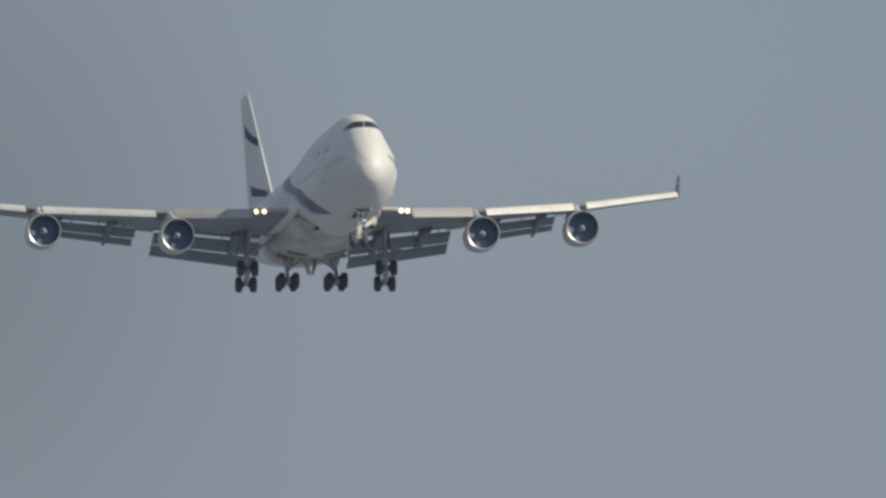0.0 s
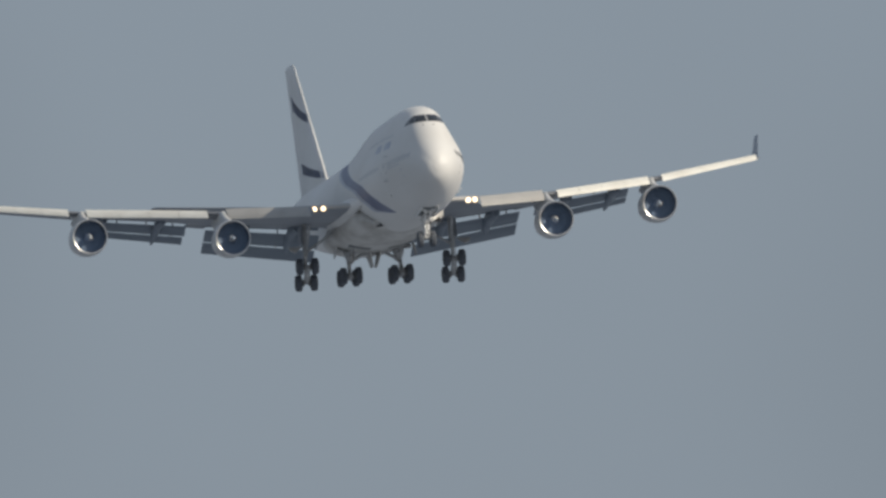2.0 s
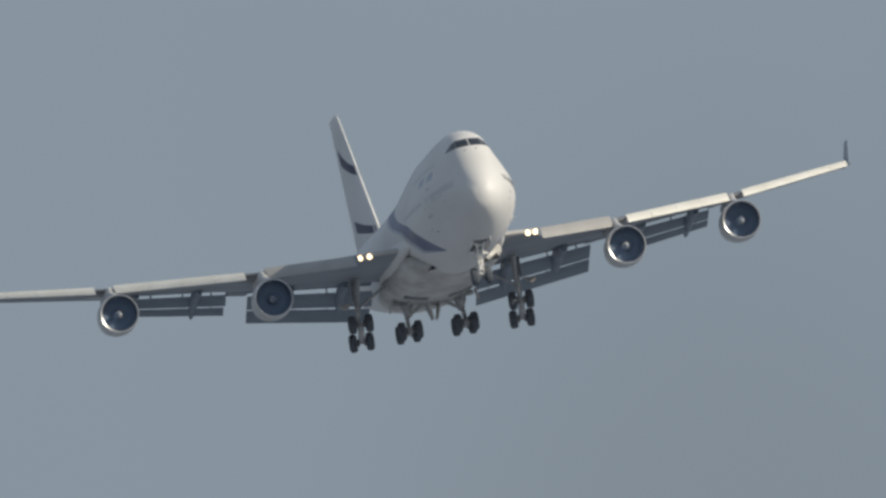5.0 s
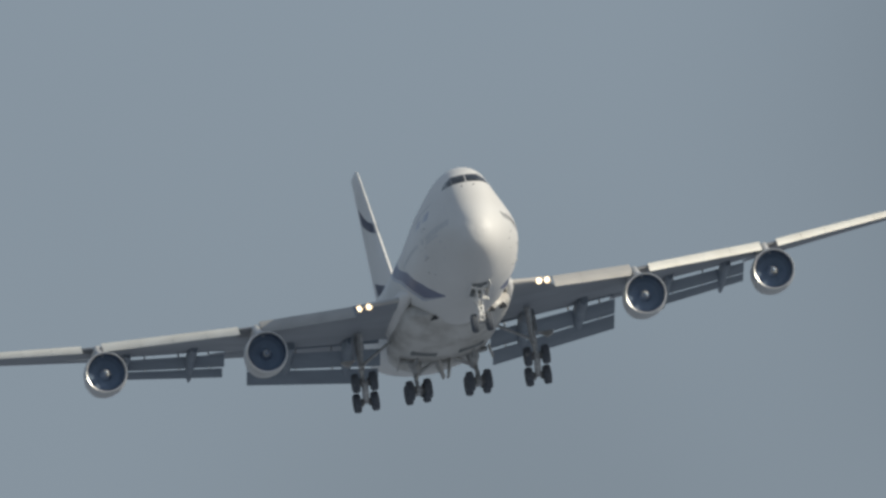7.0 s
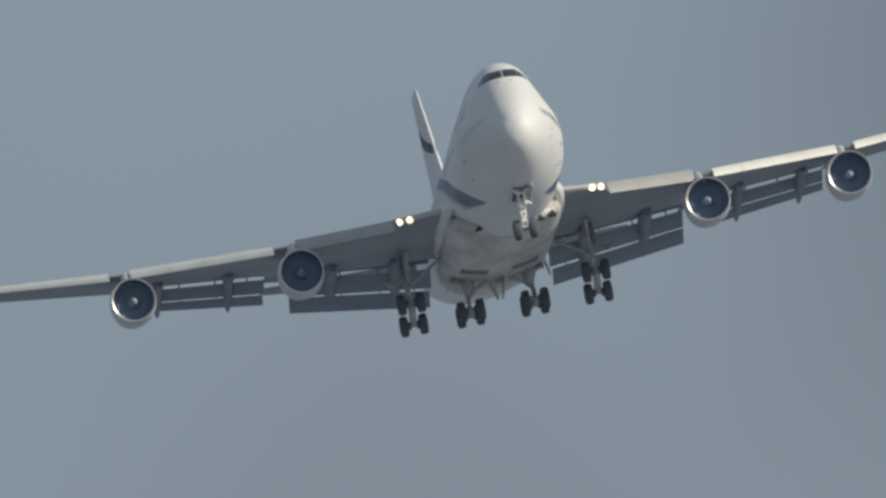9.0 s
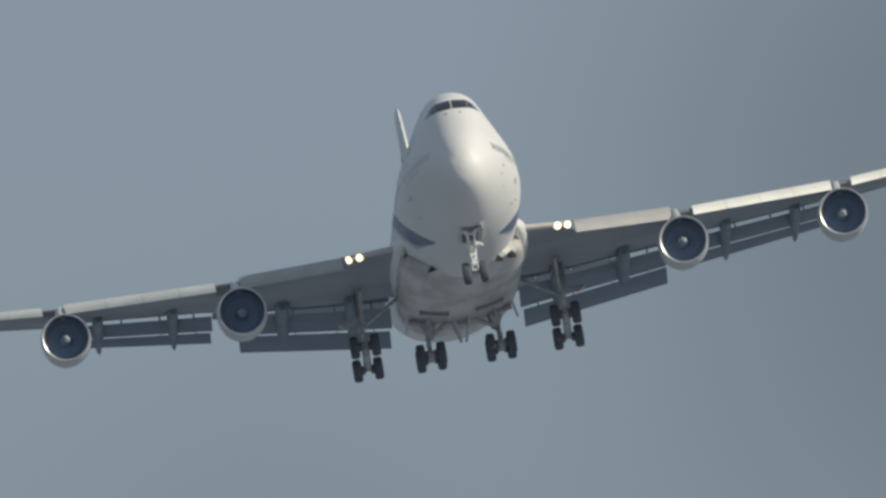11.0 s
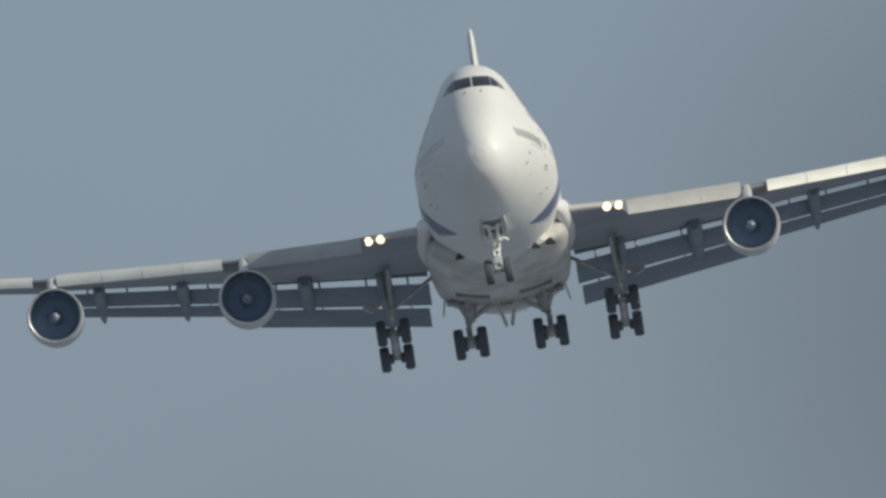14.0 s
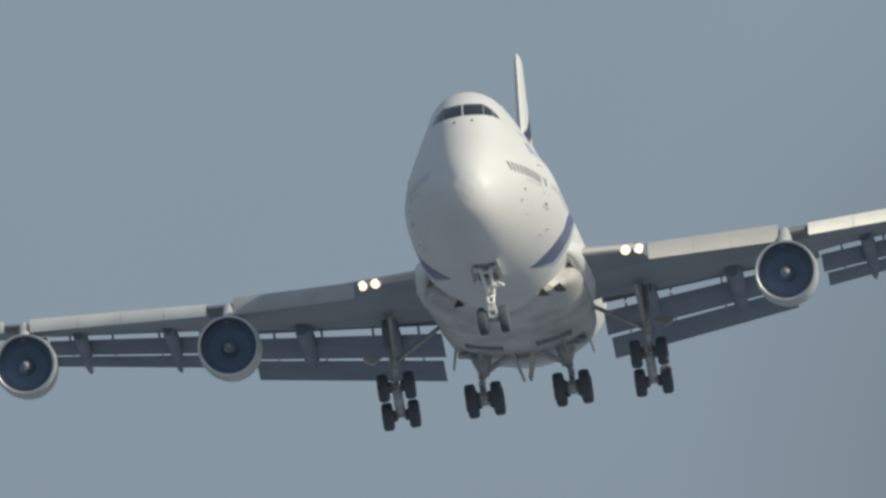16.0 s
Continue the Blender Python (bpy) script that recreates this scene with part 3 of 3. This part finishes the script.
for k in (1, -1):
    wing = put("wing", loft([foil(le, te, k * y, (zl, zt), th * 0.5, n=14, along="y", blunt=0.14) for y, le, te, zl, zt, th in WING]), GREY, plane, "grey swept wing with flaps lowered")
    # bare leading edge by the root, with the landing lights let in
    rings = []
    for y in (3.2, 4.2, 5.2, 6.2):
        le, te, zl, zt, th = wing_at(y)
        full = foil(le - 0.012, te, k * y, (zl, zt), th * 0.5 + 0.012, n=40, along="y", blunt=0.14)[37:56]
        rings.append(full + [Vector((p.x - 0.05, p.y, p.z - 0.0)) for p in full[::-1]])
    # paler than the wing: the edge's sunlit sheen put into its colour
    put("leading_edge", loft(rings), WING_TOP, wing, "pale worn metal leading edge with its sunlit sheen painted in")
    inner = ((6.2, 8.05), (8.06, 9.6), (9.61, 11.52))
    for a, b in inner:
        f = lambda y: (lerp(y, 6.3, -0.80, 11.3, -0.22), lerp(y, 6.3, -1.64, 11.3, -1.09))
        krueger(k, a, b, *f(a), *f(b), SLAT_GREY, wing, "pale grey leading-edge flap")
    le, te, zl, zt, th = wing_at(6.1)
    put("flap_end_rib", slab([V(le - 0.1, k * 5.98, -0.90), V(le - 0.15, k * 6.19, -0.84), V(le - 1.05, k * 6.19, -1.62), V(le - 0.8, k * 5.96, -1.35)], 0.06), FLAP_GREY, wing, "dark grey end rib of the leading-edge flap")
    for a, b in ((12.75, 14.6), (14.62, 16.5), (16.52, 18.4), (18.42, 20.55)):
        f = lambda y: (lerp(y, 12.8, -0.15, 20.3, 1.03), lerp(y, 12.8, -0.77, 20.3, 0.37))
        krueger(k, a, b, *f(a), *f(b), FLAP_WHITE, wing, "cream-white leading-edge flap")
    for a, b in ((21.7, 23.4), (23.42, 25.1), (25.12, 26.9), (26.92, 28.6), (28.62, 29.9)):
        f = lambda y: (lerp(y, 21.7, 1.24, 30.3, 3.02), lerp(y, 21.7, 0.66, 30.3, 2.58))
        krueger(k, a, b, *f(a), *f(b), FLAP_WHITE, wing, "cream-white leading-edge flap")
    # fixed leading edge in the flap gaps over the engines, shade painted dark
    for y0, y1 in ((11.95, 12.73), (20.95, 21.68)):
        rings = []
        for y in (y0, (y0 + y1) / 2, y1):
            le, te, zl, zt, th = wing_at(y)
            full = foil(le - 0.02, te, k * y, (zl, zt), th * 0.5 + 0.02, n=40, along="y", blunt=0.14)[29:54]
            rings.append(full + [Vector((p.x - 0.05, p.y, p.z)) for p in full[::-1]])
        put("leading_edge", loft(rings), SHADED_EDGE, wing, "fixed leading edge over the engine with shade painted dark")
    # slotted trailing-edge flaps
    for span in (INNER, OUTER):
        for i, (name, th) in enumerate((("fore_flap", 0.12), ("main_flap", 0.22), ("aft_flap", 0.16))):
            te_flap(k, name, [(span[0][0] + (0.14 if i == 2 else 0.0), *span[0][1 + i]), (span[1][0], *span[1][1 + i])], th, wing, "grey slotted flap panel")
        # hinge links in the slots
        for u in (0.12, 0.36, 0.63, 0.88):
            y = lerp(u, 0, span[0][0], 1, span[1][0])
            p = [[lerp(u, 0, span[0][j][q], 1, span[1][j][q]) for q in range(4)] for j in (1, 2, 3)]
            put("flap_link", tube(V(p[0][2], k * y, p[0][3]), V(p[1][0] + 0.2, k * y, p[1][1]), 0.05), STEEL, wing)
            put("flap_link", tube(V(p[1][2] - 0.1, k * y, p[1][3] + 0.02), V(p[2][0] + 0.1, k * y, p[2][1]), 0.04), STEEL, wing)
    # inboard aileron between the flaps, outboard aileron
    put("aileron", loft([foil(37.75, 40.2, k * 11.4, (-0.36, -0.32), 0.16, along="y"), foil(38.3, 40.6, k * 12.7, (-0.14, -0.1), 0.16, along="y")]), GREY, wing)
    put("aileron", loft([foil(41.9, 43.6, k * 20.3, (1.08, 1.18), 0.1, along="y"), foil(47.6, 48.6, k * 30.2, (3.04, 3.08), 0.06, along="y")]), GREY, wing)
    # flap-track fairings
    for y, s0, s1, z1, hw in ((5.5, 33.0, 40.8, -2.9, 0.36), (9.15, 33.6, 42.0, -2.24, 0.38), (14.85, 35.5, 43.0, -1.06, 0.30), (18.75, 37.8, 45.0, -0.34, 0.30)):
        le, te, zl, zt, th = wing_at(y)
        rings = []
        for u in np.linspace(0, 1, 13):
            s = s0 + (s1 - s0) * u
            drop = zt - 0.40 - (zt - 0.40 - z1) * max(0, (u - 0.35) / 0.65) ** 1.25
            r = hw * max(0.04, math.sin(math.pi * min(1, 0.08 + 0.92 * u) ** 0.8) ** 0.45)
            rings.append([V(s, k * (y + r * math.cos(q)), drop + (1.25 * r) * math.sin(q)) for q in np.linspace(0, math.tau, 16, False)])
        put("flap_track_fairing", loft(rings), FLAP_GREY, wing, "grey canoe-shaped flap-track fairing")
    # winglet
    rings = []
    for u in np.linspace(0, 1, 6):
        y, z = 30.40 + 0.50 * u, 2.95 + 1.85 * u
        le, te = 45.3 + 2.4 * u, 48.3 + 0.9 * u
        rings.append([V(p.x * -1 + 30, k * (y + (p.z - z)), z) for p in foil(le, te, y, z, 0.12 * (1 - 0.6 * u), along="y")])
    put("winglet", loft(rings), WINGLET, wing, "grey-blue upright winglet")
    # landing lights
    for y in (5.27, 5.83):
        le, te, zl, zt, th = wing_at(y)
        o = V(le - 0.10, k * y, zl - 0.11)
        put("landing_light", turned(o, (1, 0, 0), [(-0.25, 0.20), (0.0, 0.225), (0.02, 0.215), (0.0, 0.205)], n=20), CHROME, wing, "polished lamp housing")
        # glowing ring added in place of the halo round the lit lens
        put("halo_ring", turned(o, (1, 0, 0), [(0.0, 0.206), (-0.02, 0.18), (-0.03, 0.15)], n=20), LAMP_HALO, wing, "warm glowing ring imitating the lens halo")
        put("landing_light_lens", turned(o, (1, 0, 0), [(0.0, 0.148), (0.03, 0.1), (0.045, 0.02)], n=20, cap=True), LAMP, wing, "lit warm-white landing light")
    engine(k, 11.75, 22.35, -2.72, wing)
    engine(k, 20.80, 31.45, -1.20, wing)

# ---- landing gear ----
for k in (1, -1):
    # wing gear: truck hangs with its rear wheels low
    leg = put("wing_gear", tube(V(31.0, k * 5.3, -1.2), V(31.0, k * 5.36, -3.6), 0.20, 0.17), STEEL, plane, "grey wing landing gear with a tilted four-wheel truck")
    put("piston", tube(V(31.0, k * 5.36, -3.5), V(31.0, k * 5.38, -4.9), 0.11), CHROME, leg, "polished piston")
    put("side_brace", tube(V(31.0, k * 5.2, -3.25), V(31.3, k * 3.2, -2.0), 0.09), STEEL, leg)
    put("drag_brace", tube(V(31.0, k * 5.3, -3.3), V(29.0, k * 5.2, -1.6), 0.08), STEEL, leg)
    put("torque_link", slab([V(31.25, k * 5.26, -3.6), V(31.25, k * 5.48, -3.6), V(31.6, k * 5.44, -4.3), V(31.6, k * 5.30, -4.3)], 0.07), STEEL, leg)
    put("torque_link", slab([V(31.6, k * 5.30, -4.3), V(31.6, k * 5.44, -4.3), V(31.2, k * 5.48, -4.9), V(31.2, k * 5.28, -4.9)], 0.07), STEEL, leg)
    cs, cz, hs, hz = 31.0, -4.94, 0.53, 0.55
    put("truck_beam", tube(V(cs - hs, k * 5.36, cz + hz), V(cs + hs, k * 5.36, cz - hz), 0.21), STEEL, leg)
    for y in (5.20, 5.52):
        put("brake_rod", tube(V(cs - hs, k * y, cz + hz - 0.16), V(cs + hs, k * y, cz - hz - 0.16), 0.04), STEEL, leg)
    put("hydraulic_line", tube(V(30.8, k * 5.55, -1.6), V(30.8, k * 5.5, -4.4), 0.03), STEEL, leg)
    for d in (-1, 1):
        s, z = cs + d * hs, cz - d * hz
        put("axle", tube(V(s, k * 4.95, z), V(s, k * 5.75, z), 0.09), STEEL, leg)
        for y in (5.05, 5.67):
            put("brake_pack", turned(V(s, k * y, z), (0, 1, 0), [(-0.14, 0.1), (-0.13, 0.24), (0.13, 0.24), (0.14, 0.1)], n=20), RIM, leg)
        for y in (4.80, 5.92):
            wheel(leg, s, k * y, z, 0.60)
    put("gear_door", slab([V(30.7, k * 5.62, -2.95), V(30.45, k * 6.62, -2.98), V(30.2, k * 6.55, -3.22), V(30.2, k * 6.2, -3.40)], 0.07), BELLY, leg, "off-white gear door")
    put("gear_door", slab([V(30.3, k * 5.62, -1.5), V(31.8, k * 5.62, -1.5), V(31.7, k * 5.68, -2.8), V(30.4, k * 5.68, -2.8)], 0.06), GREY, leg)
    # body gear
    leg = put("body_gear", tube(V(33.6, k * 1.75, -2.8), V(33.6, k * 1.86, -4.2), 0.20, 0.17), STEEL, plane, "grey body landing gear with a level four-wheel truck")
    put("piston", tube(V(33.6, k * 1.86, -4.1), V(33.6, k * 1.87, -4.95), 0.11), CHROME, leg, "polished piston")
    put("side_brace", tube(V(33.5, k * 1.8, -4.0), V(33.3, k * 0.45, -3.3), 0.12), STEEL, leg)
    put("trunnion", tube(V(33.6, k * 1.2, -3.2), V(33.6, k * 2.75, -3.05), 0.16), STEEL, leg)
    put("shock_collar", turned(V(33.6, k * 1.80, -3.3), (0, -0.08 * k, -1), [(-0.1, 0.40), (0.1, 0.42), (0.45, 0.31), (0.8, 0.2)], n=20), STEEL, leg)
    put("side_brace", tube(V(33.4, k * 1.8, -3.5), V(32.0, k * 1.75, -3.2), 0.09), STEEL, leg)
    put("torque_link", slab([V(33.3, k * 1.78, -4.1), V(33.3, k * 1.96, -4.1), V(33.0, k * 1.93, -4.5), V(33.0, k * 1.81, -4.5)], 0.06), STEEL, leg)
    put("torque_link", slab([V(33.0, k * 1.81, -4.5), V(33.0, k * 1.93, -4.5), V(33.3, k * 1.96, -4.9), V(33.3, k * 1.78, -4.9)], 0.06), STEEL, leg)
    for y in (1.70, 2.04):
        put("brake_rod", tube(V(32.87, k * y, -5.2), V(34.33, k * y, -5.25), 0.04), STEEL, leg)
    put("tilt_actuator", tube(V(33.5, k * 1.98, -4.3), V(33.0, k * 1.95, -4.95), 0.06), CHROME, leg, "polished tilt actuator")
    put("truck_beam", tube(V(32.87, k * 1.87, -5.0), V(34.33, k * 1.87, -5.05), 0.21), STEEL, leg)
    for s, z in ((32.87, -5.04), (34.33, -5.09)):
        put("axle", tube(V(s, k * 1.45, z), V(s, k * 2.3, z), 0.09), STEEL, leg)
        for y in (1.57, 2.17):
            put("brake_pack", turned(V(s, k * y, z), (0, 1, 0), [(-0.14, 0.1), (-0.13, 0.24), (0.13, 0.24), (0.14, 0.1)], n=20), RIM, leg)
        for y in (1.32, 2.42):
            wheel(leg, s, k * y, z)
    put("gear_door", slab([V(32.2, k * 0.46, -3.2), V(34.9, k * 0.46, -3.2), V(34.3, k * 0.13, -4.45), V(33.5, k * 0.13, -4.42)], 0.13), BELLY, leg, "off-white hanging gear door")
    put("gear_door", slab([V(32.5, k * 2.80, -2.9), V(33.5, k * 2.80, -2.9), V(33.3, k * 2.98, -3.72), V(32.8, k * 2.98, -3.72)], 0.07), BELLY, leg, "off-white gear door")
    # solid plate whose dark colour stands in for the open bay's shade
    put("gear_bay_plate", slab([V(29.8, k * 0.7, -3.40), V(31.0, k * 0.7, -3.41), V(31.0, k * 2.25, -3.10), V(29.8, k * 2.25, -3.09)], 0.06), BAY_SHADE, leg, "dark plate imitating the shade of an open gear bay")

# nose gear
leg = put("nose_gear", tube(V(7.9, 0, -2.6), V(7.8, 0, -4.2), 0.18, 0.17, n=20), GEAR_WHITE, plane, "white nose landing gear with two wheels")
put("piston", tube(V(7.8, 0, -4.1), V(7.8, 0, -4.98), 0.11), CHROME, leg, "polished piston")
put("axle", tube(V(7.8, -0.4, -4.95), V(7.8, 0.4, -4.95), 0.08), STEEL, leg)
for y in (-1, 1):
    put("drag_brace", tube(V(7.7, 0.08 * y, -4.15), V(5.7, 0.22 * y, -2.9), 0.085, 0.075), GEAR_WHITE, leg, "white drag brace")
    put("brace_link", tube(V(6.5, 0.16 * y, -3.4), V(7.7, 0.14 * y, -3.2), 0.06), GEAR_WHITE, leg)
    # torque links: two straps a link, tied by rungs
    put("torque_link", tube(V(7.45, 0.17 * y, -3.72), V(7.15, 0.10 * y, -4.32), 0.055), GEAR_WHITE, leg)
    put("torque_link", tube(V(7.15, 0.10 * y, -4.32), V(7.5, 0.17 * y, -4.92), 0.055), GEAR_WHITE, leg)
    put("hydraulic_line", tube(V(7.6, 0.24 * y, -2.9), V(7.55, 0.2 * y, -4.0), 0.025), STEEL, leg)
for s, z, w in ((7.42, -3.78, 0.17), (7.28, -4.05, 0.13), (7.15, -4.32, 0.13), (7.30, -4.58, 0.13), (7.46, -4.85, 0.17)):
    put("torque_link_rung", tube(V(s, -w, z), V(s, w, z), 0.06), GEAR_WHITE, leg)
put("brace_knuckle", tube(V(6.9, -0.34, -3.62), V(6.9, 0.34, -3.62), 0.11), GEAR_WHITE, leg)
put("brace_knuckle", tube(V(6.1, -0.30, -3.12), V(6.1, 0.30, -3.12), 0.10), GEAR_WHITE, leg)
put("steering_cylinder", tube(V(7.65, -0.38, -3.62), V(7.65, 0.42, -3.55), 0.09), CHROME, leg)
put("steering_cylinder", tube(V(7.6, 0.2, -3.35), V(7.6, 0.62, -3.62), 0.08), GEAR_WHITE, leg)
put("steering_collar", turned(V(7.82, 0, -3.45), (0, 0, -1), [(0, 0.19), (0.03, 0.25), (0.22, 0.25), (0.25, 0.19)], n=24), GEAR_WHITE, leg)
for y in (-0.45, 0.45):
    wheel(leg, 7.8, y, -4.95, 0.58, 0.4)
    put("taxi_light", turned(V(5.55, y * 0.8, -3.06), (1, 0, 0), [(-0.16, 0.05), (-0.08, 0.12), (0.0, 0.14), (-0.03, 0.02)], n=16), CHROME, leg)
    put("gear_door", slab([V(5.0, y * 1.2, -2.75), V(8.6, y * 1.2, -2.95), V(8.5, y * 1.4, -3.40), V(5.1, y * 1.4, -3.12)], 0.05), WHITE, leg, "white nose gear door")
# shade of the open nose bay, painted as a dark plate
put("gear_bay_plate", slab([V(5.3, -0.4, -2.94), V(8.4, -0.4, -3.18), V(8.4, 0.4, -3.18), V(5.3, 0.4, -2.94)], 0.10), BAY_SHADE, leg, "dark plate imitating the shade of an open gear bay")


def motions():
    walk(plane, [(t, pose(x, y, z, rx, ry, rz)) for t, x, y, z, rx, ry, rz in (
            (0.0, -79.23, 2627.07, 197.00, 0.920, -2.853, -80.323), (0.5, -72.58, 2588.86, 195.05, 1.619, -2.515, -80.306),
            (1.0, -65.94, 2550.78, 193.10, 2.168, -2.056, -80.400), (1.5, -59.39, 2512.82, 191.15, 2.799, -1.706, -80.429),
            (2.0, -52.99, 2475.00, 189.20, 4.013, -1.393, -80.606), (2.5, -46.79, 2437.30, 187.25, 5.270, -1.414, -80.924),
            (3.0, -40.85, 2399.73, 185.30, 6.805, -1.862, -81.245), (3.5, -35.20, 2362.28, 183.35, 7.926, -2.313, -81.698),
            (3.7, -33.02, 2347.34, 182.57, 8.191, -2.458, -81.852), (5.8, -13.57, 2191.53, 174.38, 9.590, -3.407, -83.970),
            (6.0, -12.05, 2176.79, 173.60, 9.687, -3.531, -84.207), (6.5, -8.50, 2140.00, 171.65, 9.351, -3.856, -84.691),
            (7.0, -5.32, 2103.31, 169.70, 9.233, -4.092, -85.258), (7.5, -2.49, 2066.69, 167.75, 9.327, -4.548, -85.806),
            (8.0, 0.00, 2030.14, 165.80, 9.811, -4.894, -86.319), (8.5, 2.16, 1993.64, 163.85, 10.131, -5.054, -86.827),
            (9.0, 3.99, 1957.19, 161.90, 10.447, -5.118, -87.281), (9.5, 5.52, 1920.77, 159.95, 10.650, -5.291, -87.845),
            (9.7, 6.05, 1906.20, 159.17, 10.562, -5.276, -88.017), (11.8, 8.93, 1753.13, 150.98, 8.727, -3.545, -89.774),
            (12.0, 8.96, 1738.51, 150.20, 8.673, -3.294, -89.890), (12.5, 8.87, 1701.90, 148.25, 8.507, -2.501, -90.125),
            (13.0, 8.52, 1665.19, 146.30, 8.357, -1.757, -90.515), (13.5, 7.91, 1628.36, 144.35, 8.048, -1.580, -90.967),
            (14.0, 7.04, 1591.37, 142.40, 8.271, -1.652, -91.470), (14.5, 5.90, 1554.21, 140.45, 8.685, -1.833, -92.002),
            (15.0, 4.46, 1516.84, 138.50, 8.669, -1.761, -92.425), (15.5, 2.70, 1479.25, 136.55, 8.173, -1.623, -92.839),
            (16.0, 0.60, 1441.39, 134.60, 7.447, -1.515, -93.249),
        )])


motions()
